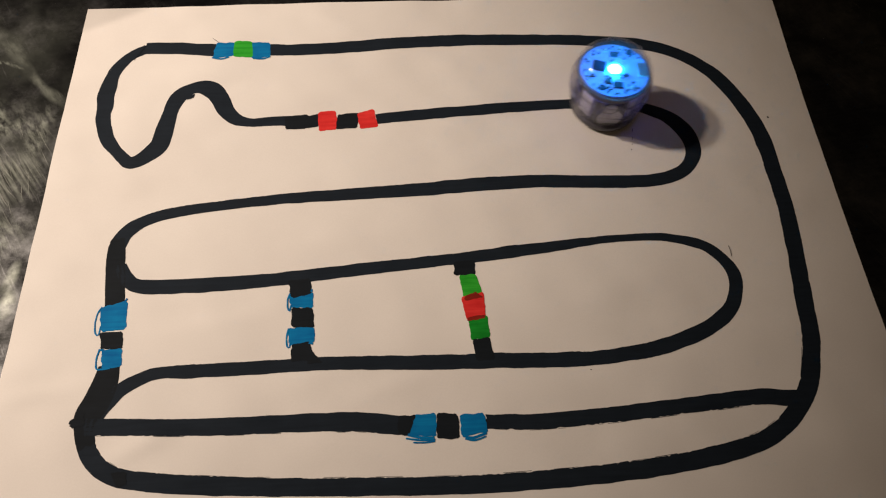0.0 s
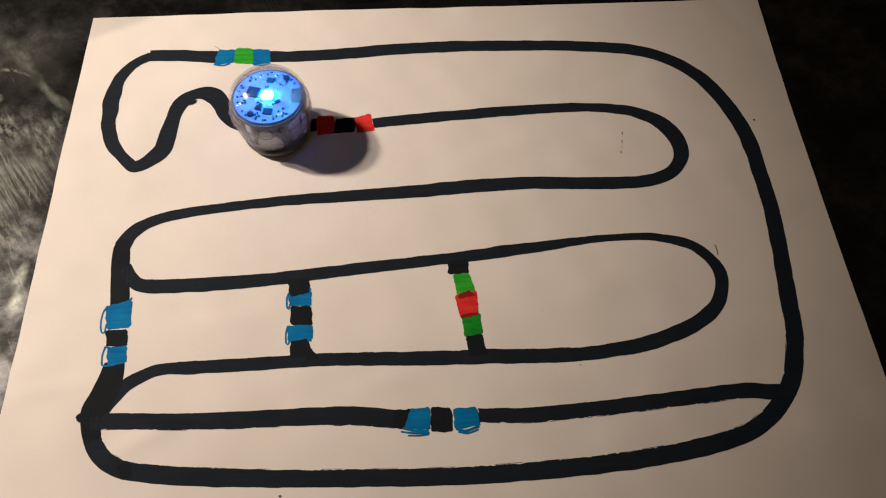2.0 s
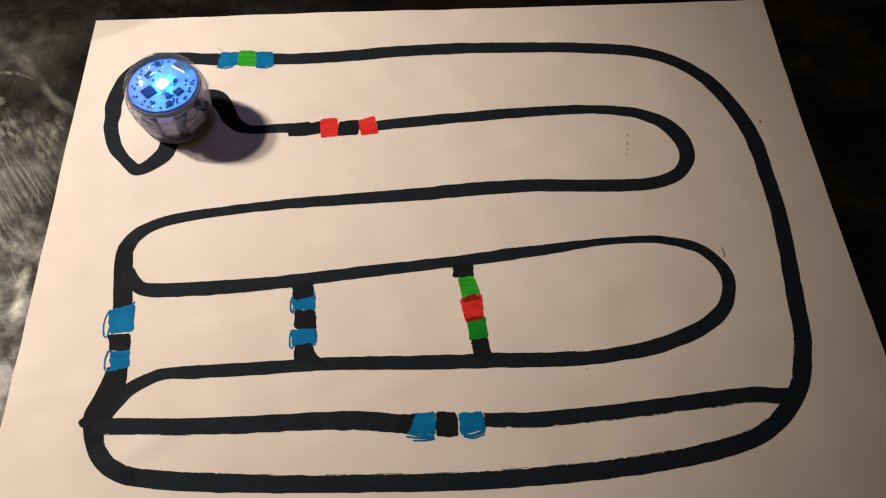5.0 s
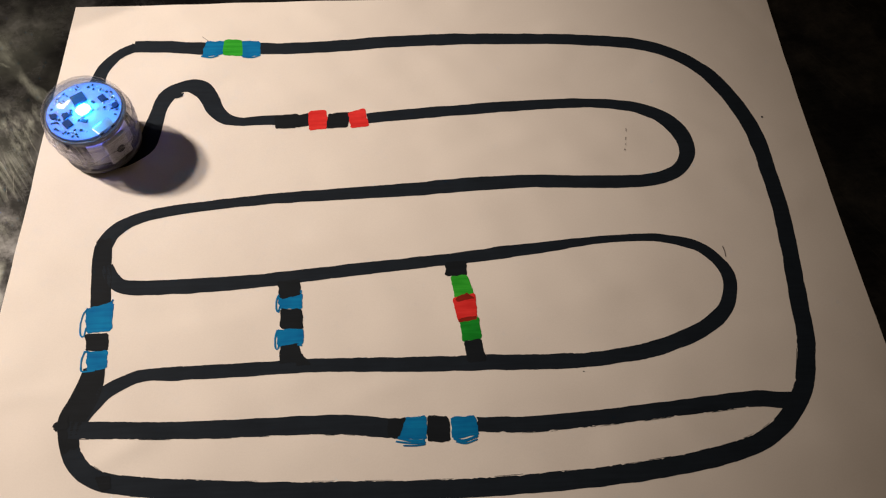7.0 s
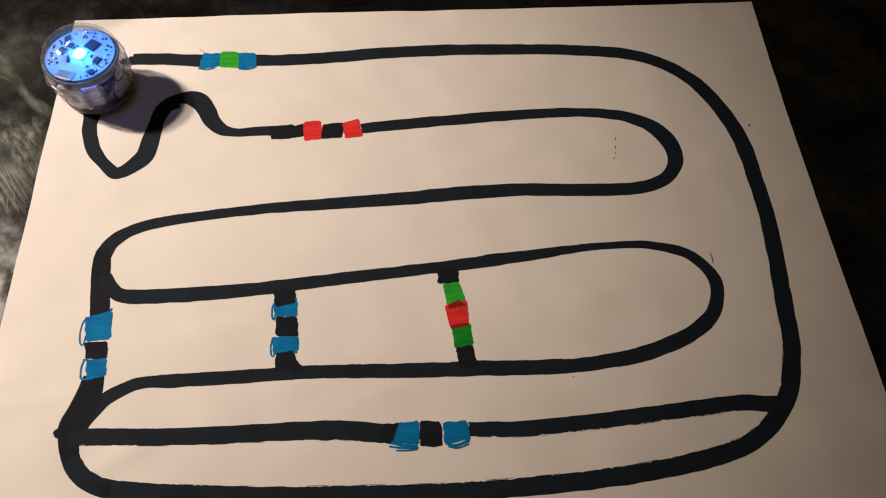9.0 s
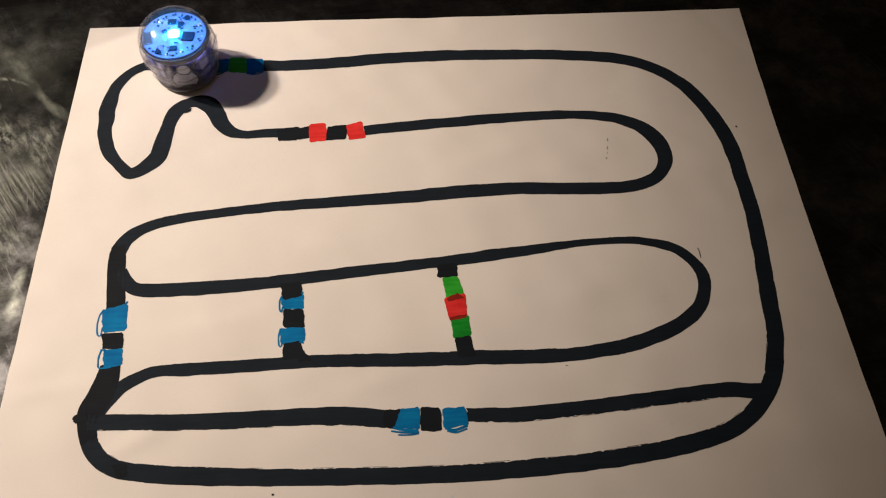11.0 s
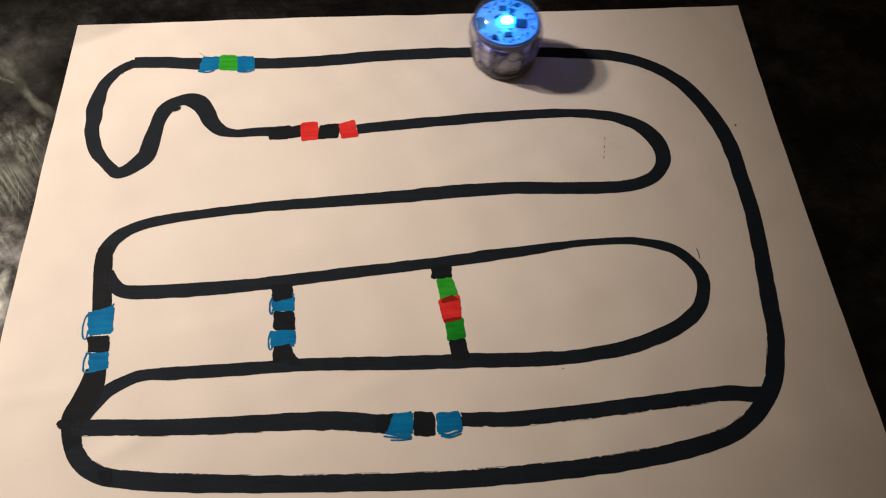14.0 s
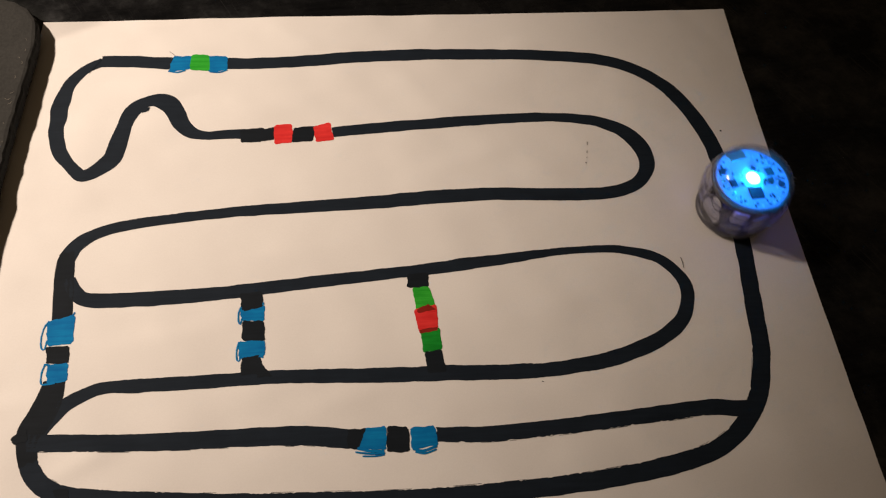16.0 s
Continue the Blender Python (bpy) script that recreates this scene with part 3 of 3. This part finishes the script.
def skin_sleeve(n=160):
    """A thin, puckered sleeve round the lower half of the shell."""
    bm, rows = bmesh.new(), []
    for z in [2.2 + 12.2 * q / 18 for q in range(19)]:
        r = 12.2 + 2.2 * ((z - 2.2) / 12.2) ** 0.85
        row = []
        for q in range(n):
            a = 2 * math.pi * q / n
            f = r + 0.9 * noise.noise(Vector((3.2 * math.cos(a), 3.2 * math.sin(a), z * 0.35))) * (1 if 2 < z < 14 else 0.2)
            f += 0.8 * (0.45 - abs(noise.noise(Vector((4.5 * math.cos(a), 4.5 * math.sin(a), z * 0.45 + 4))))) + 0.28 * noise.noise(Vector((9 * math.cos(a), 9 * math.sin(a), z * 0.9)))
            row.append(bm.verts.new((mmv(f * math.cos(a)), mmv(f * math.sin(a)), mmv(z))))
        rows.append(row)
    for a, b in zip(rows, rows[1:]):
        for q in range(n):
            j = (q + 1) % n
            bm.faces.new((a[q], a[j], b[j], b[q]))
    return bm


def build_robot():
    bot = tagged(new("toy_robot"), "small round toy robot with clear dome and lit blue board", "toy robot")
    k = 0.001
    outer = [(11.5, 1.7), (12.2, 2.4), (12.95, 5.0), (13.55, 9.0), (14.0, 13.0), (14.15, 15.5), (14.05, 17.6), (13.6, 19.7), (12.65, 21.8), (11.0, 23.8), (8.45, 25.5), (5.0, 26.75), (2.0, 27.2), (0, 27.3)]
    inner = [(max(r - 0.9, 0), z - (0.8 if r < 9 else 0.35)) for r, z in outer]
    inner[0] = (10.7, 1.7)
    part("shell", lathe([(r * k, z * k) for r, z in outer] + [(r * k, z * k) for r, z in reversed(inner[:-1])] + [(11.5 * k, 1.7 * k)], 72), M_CLEAR, bot, "clear plastic dome and skirt", True)
    part("skin", skin_sleeve(), M_SKIN, bot, "wrinkled clear silicone sleeve", True)
    part("seam_ring", lathe([(14.15 * k, 14.1 * k), (14.55 * k, 14.35 * k), (14.55 * k, 14.9 * k), (14.15 * k, 15.2 * k), (13.95 * k, 14.7 * k), (14.15 * k, 14.1 * k)], 72), M_SKIN, bot, "milky seam round the dome", True)
    # rim added so that the robot casts a longer, wider shadow
    part("rim_ring", lathe([(12.15 * k, 17.5 * k), (13.1 * k, 17.5 * k), (13.2 * k, 17.8 * k), (13.0 * k, 18.3 * k), (12.15 * k, 18.3 * k), (12.15 * k, 17.5 * k)], 64), M_GREY, bot, "dark grey rim round the board, added to widen its shadow", True)
    board = part("circuit_board", lathe([(0, 18.2 * k), (11.9 * k, 18.2 * k), (12.05 * k, 18.35 * k), (12.05 * k, 19.0 * k), (11.95 * k, 19.1 * k), (0, 19.1 * k)], 72), M_BOARD, bot, "round circuit board with blue diode glow in its colour")
    for x, y, sx, sy, h, turn in ((5.2, -1.9, 4.4, 4.4, 0.5, -14), (-0.6, -7.1, 2.8, 2.2, 0.5, -8), (-0.5, 6.9, 3.2, 2.6, 0.5, -6), (2.7, 5.2, 1.9, 2.2, 0.5, -6), (-3.6, 2.6, 2.0, 1.2, 0.4, 30)):
        part("chip", box(sx * k, sy * k, h * k, 0.1 * k), M_CHIP, board, "square black chip", at=pose(x * k, y * k, 19.1 * k, 0, 0, turn))
    for x, y in ((5.3, 8.0), (-6.2, -8.0)):
        part("sensor", drum(1.15 * k, 0.6 * k), M_CHIP, board, "round black sensor", at=pose(x * k, y * k, 19.1 * k))
    for x, y in ((2.6, -9.1), (-5.0, 8.0), (9.8, 3.6), (-2.8, -9.6)):
        part("solder_pad", lathe([(0.35 * k, 0), (0.8 * k, 0), (0.8 * k, 0.2 * k), (0.6 * k, 0.3 * k), (0.35 * k, 0.2 * k), (0.35 * k, 0)], 20), M_TIN, board, at=pose(x * k, y * k, 19.1 * k))
    rng = random.Random(5)
    dark, tin = finish(box(0.85 * k, 0.5 * k, 0.35 * k, 0.04 * k), "resistor", M_COPPER), finish(box(0.6 * k, 0.35 * k, 0.3 * k, 0.04 * k), "capacitor", M_TIN)
    for j in range(110):
        a, r = rng.uniform(0, 6.283), rng.choice((8.2, 9.1, 9.9, 10.6, 10.8, 6.6, 4.2))
        x, y = r * math.cos(a), r * math.sin(a)
        if math.hypot(x - 5.2, y + 1.9) < 3.9 or x < -6 and abs(y) < 4 or r < 5 and j % 2:
            continue
        ob = new("resistor" if j % 3 else "capacitor", dark if j % 3 else tin)
        ob.parent, ob.matrix_basis = board, pose(x * k, y * k, 19.1 * k, 0, 0, rng.choice((0, 90, math.degrees(a))))
    led = part("light_diode", box(4.2 * k, 4.2 * k, 0.6 * k, 0.1 * k), M_SHELLWHITE, bot, "lit blue light diode", at=pose(0, 0, 19.1 * k))
    part("lens", lathe([(0, 1.5 * k), (1.0 * k, 1.42 * k), (1.9 * k, 1.1 * k), (2.3 * k, 0.62 * k), (0, 0.62 * k)], 24), M_LED, led, "glowing blue lens")
    seam = bmesh.new()
    rings = []
    for q in range(120):
        a = 2 * math.pi * q / 120
        z = 9.6 + 1.5 * math.sin(2 * a + 0.9) + 0.9 * math.sin(5 * a)
        r = 12.45 + 0.17 * z
        rings.append([seam.verts.new(((r + 0.28 * math.cos(b)) * math.cos(a) * k, (r + 0.28 * math.cos(b)) * math.sin(a) * k, (z + 0.28 * math.sin(b)) * k)) for b in (0, 1.26, 2.51, 3.77, 5.03)])
    for q in range(120):
        for b in range(5):
            u, v = rings[q], rings[(q + 1) % 120]
            seam.faces.new((u[b], v[b], v[(b + 1) % 5], u[(b + 1) % 5]))
    part("sleeve_seam", seam, M_SKIN, bot, "raised clear seam winding round the sleeve", True)
    # the carriage under the board
    part("chassis", lathe([(0, 2.0 * k), (8.4 * k, 2.0 * k), (8.8 * k, 3 * k), (9.0 * k, 15.0 * k), (0, 15.0 * k)], 48), M_GREY, bot, "grey inner carriage", True)
    part("board_ring", lathe([(9.6 * k, 14.6 * k), (11.6 * k, 14.6 * k), (12.0 * k, 15.6 * k), (11.6 * k, 18.1 * k), (9.6 * k, 18.1 * k), (9.6 * k, 14.6 * k)], 64), M_GREY, bot, "dark grey ring under the board", True)
    base = lathe([(8.6 * k, 0.2 * k), (11.0 * k, 0.2 * k), (11.8 * k, 1.0 * k), (12.0 * k, 2.6 * k), (11.2 * k, 3.2 * k), (8.6 * k, 2.6 * k), (8.6 * k, 0.2 * k)], 64)
    bmesh.ops.scale(base, vec=(1.06, 1.11, 1.0), verts=base.verts)
    part("base_ring", base, M_BASE, bot, "dark grey base ring", True)
    for a, w, h, z0, tone in ((34, 5.6, 10.5, 3.0, M_SHELLWHITE), (-36, 5.2, 6.4, 6.8, M_SHELLWHITE), (-40, 6.4, 4.6, 1.6, M_DARK), (146, 5.4, 10.2, 3.0, M_SHELLWHITE), (-148, 5.6, 9.8, 3.2, M_SHELLWHITE), (62, 2.4, 8.0, 5.0, M_DARK), (-64, 2.4, 8.0, 5.0, M_DARK), (118, 2.2, 8.4, 4.6, M_DARK), (-120, 2.2, 8.4, 4.6, M_DARK)):
        part("housing", box(2.6 * k, w * k, h * k, 0.5 * k), tone, bot, "moulded motor housing", at=pose(9.3 * k * math.cos(radians(a)), 9.3 * k * math.sin(radians(a)), z0 * k, 0, 0, a))
    # added emitter facing down, hidden from above by the board
    part("inner_fill_glow", lathe([(9.9 * k, 14.5 * k), (11.4 * k, 14.5 * k), (11.4 * k, 14.35 * k), (9.9 * k, 14.35 * k), (9.9 * k, 14.5 * k)], 64), M_INNER, bot, "added unseen blue fill ring under the board")
    for side in (1, -1):
        wheel = part("wheel", lathe([(0, 0), (4.6 * k, 0), (4.7 * k, 0.4 * k), (4.5 * k, 0.9 * k), (3.6 * k, 0.6 * k), (1.4 * k, 0.7 * k), (1.2 * k, 1.1 * k), (0, 1.3 * k)], 40), M_SHELLWHITE, bot, "white wheel disc",
                     at=pose(0.4 * k, side * 10.2 * k, 6.2 * k, -90 * side))
        part("tyre", lathe([(4.6 * k, -0.2 * k), (5.8 * k, -0.2 * k), (6.0 * k, 0.3 * k), (5.8 * k, 1.0 * k), (4.6 * k, 1.0 * k), (4.6 * k, -0.2 * k)], 40), M_RUBBER, wheel, "black rubber tyre", True)
        motor = part("motor", lathe([(0, -2 * k), (2.3 * k, -2 * k), (2.4 * k, 1.0 * k), (1.9 * k, 1.4 * k), (0, 1.4 * k)], 32), M_SHELLWHITE, bot, "round white motor cap",
                     at=pose(1.2 * k, side * 10.6 * k, 12.0 * k, -90 * side))
        part("motor_rim", lathe([(2.35 * k, -1 * k), (2.9 * k, -1 * k), (2.9 * k, 1.1 * k), (2.35 * k, 1.1 * k), (2.35 * k, -1 * k)], 32), M_DARK, motor)
    part("rear_panel", box(1.6 * k, 8.6 * k, 12.0 * k, 0.5 * k), M_SHELLWHITE, bot, "flat milky rear panel", at=pose(-10.6 * k, 0, 2.8 * k, 0, -8, 0))
    part("front_panel", box(1.4 * k, 7.0 * k, 8.0 * k, 0.5 * k), M_GREY, bot, at=pose(10.2 * k, 0, 3.4 * k, 0, 8, 0))
    port = part("charging_port", box(3.6 * k, 6.4 * k, 3.6 * k, 0.25 * k), M_TIN, bot, "charging socket", at=pose(-10.0 * k, 0, 15.8 * k))
    part("slot", box(0.5 * k, 5.8 * k, 2.5 * k, 0.1 * k), M_CHIP, port, at=pose(-1.7 * k, 0, 0.75 * k))
    part("eye", drum(1.5 * k, 1.0 * k), M_CHIP, bot, "round black rear sensor", at=pose(-11.7 * k, -0.4 * k, 8.6 * k, 0, -98, 0))
    part("eye", drum(1.1 * k, 0.8 * k), M_CHIP, bot, "round black front sensor", at=pose(11.1 * k, 0, 8.4 * k, 0, 98, 0))
    return bot


robot = build_robot()


# ---- felt pad that slides in beside the sheet ----
def build_pad(w=0.20, d=0.235, h=0.0050, r=0.022):
    bm, n = bmesh.new(), 10
    rng = random.Random(9)
    ring = []
    for cx, cy, a0 in ((w - r, d - r, 0), (r, d - r, 90), (r, r, 180), (w - r, r, 270)):
        for i in range(n + 1):
            a = radians(a0 + 90 * i / n)
            ring.append((cx + r * math.cos(a) - w, cy + r * math.sin(a)))
    dense = []
    for (x0, y0), (x1, y1) in zip(ring, ring[1:] + ring[:1]):
        m = max(1, int(math.hypot(x1 - x0, y1 - y0) / 0.003))
        dense += [(x0 + (x1 - x0) * i / m, y0 + (y1 - y0) * i / m) for i in range(m)]
    loops = []
    for inset, z in ((0.0006, 0.0), (0.0, 0.0008), (0.0, h - 0.0010), (0.0006, h - 0.0003), (0.0018, h)):
        loop = []
        for x, y in dense:
            c = Vector((-w / 2 - x, d / 2 - y)).normalized()
            f = inset + rng.uniform(-0.00022, 0.00022) + 0.0009 * noise.noise(Vector((x * 90, y * 90, 2.0))) + 0.0005 * noise.noise(Vector((x * 300, y * 300, z * 200)))
            loop.append(bm.verts.new((x + c.x * f, y + c.y * f, z)))
        loops.append(loop)
    for a, b in zip(loops, loops[1:]):
        for i in range(len(a)):
            j = (i + 1) % len(a)
            bm.faces.new((a[i], a[j], b[j], b[i]))
    bm.faces.new(loops[-1])
    bm.faces.new(list(reversed(loops[0])))
    return bm


pad = tagged(part("felt_pad", build_pad(), M_FELT), "dark grey felt pad with rounded corners pushed against the paper", "desk pad")


M_LINT = plain("pale_lint", (0.15, 0.135, 0.115), 0.9)
rng = random.Random(14)
for k in range(22):
    fx, fy, a, run = rng.uniform(-0.0045, -0.0012), rng.uniform(0.11, 0.212), radians(rng.gauss(85, 35)), rng.uniform(0.0005, 0.0022)
    fleck = ribbon([(0, 0, 0.12), (run * 500 * math.cos(a), run * 500 * math.sin(a), 0.16), (run * 1000 * math.cos(a + 0.4), run * 1000 * math.sin(a + 0.4), 0.08)], 0, 200 + k, 0, 0)
    for v in fleck.verts:
        v.co.z = 0.00006
    part("lint_fleck", fleck, M_LINT, pad, "pale lint fibre caught on the edge", at=pose(fx, fy, 0.0050))


# ---- what moves ----
def motions():
    z = 0.0008
    rows = [
        (0, 61.3, 51.6, 178),
        (0.5, 23.6, 50, 178),
        (1, -14.1, 47.4, 180),
        (1.5, -49.6, 45.8, 180),
        (1.7, -53.2, 46.1, 180),
        (2, -59.9, 46.8, 179),
        (2.5, -69.1, 47.6, 175),
        (3, -74.4, 51.4, 150),
        (3.5, -79.9, 57.8, 141),
        (4, -88.6, 60.2, 164),
        (4.4, -93.5, 62, 188),
        (4.9, -98, 56.5, 228),
        (5.4, -100.8, 48.5, 250),
        (5.9, -103.2, 40, 232),
        (6.2, -107, 36.5, 200),
        (6.5, -111.5, 36.5, 172),
        (7, -116.3, 39.7, 138),
        (7.5, -119.2, 46.1, 115),
        (8, -121.4, 54.1, 91),
        (8.5, -121.4, 63.4, 83),
        (9.1, -122.6, 72, 66),
        (9.6, -119, 79.5, 45),
        (10.1, -112.5, 83.8, 24),
        (10.6, -104.5, 84.2, 12),
        (11, -95.1, 82.6, 8),
        (11.5, -84.9, 81.9, 6),
        (12, -75.2, 80.9, 6),
        (12.5, -65.3, 81.2, 6),
        (12.7, -58.8, 81.2, 6),
        (13, -37.3, 81.9, 6),
        (13.5, -1.4, 84, 4),
        (14, 35.5, 82.6, 4),
        (14.5, 71.6, 80.7, -8),
        (15, 101, 71.2, -38),
        (15.5, 116.2, 44.9, -63),
        (16, 117.2, 8.4, -72),
    ]
    walk(robot, [(t, pose(x / 1000, y / 1000, z, 0, 0, a)) for t, x, y, a in rows])
    px, py, pz = -0.1366, -0.119, 0.0013
    walk(pad, [(t, pose(px + dx, py, pz, 0, 0, 0)) for t, dx in ((0.0, -0.12), (15.2, -0.12), (15.4, -0.045), (15.5, -0.021), (15.6, -0.005), (15.7, 0.0), (16.0, 0.0))])


motions()
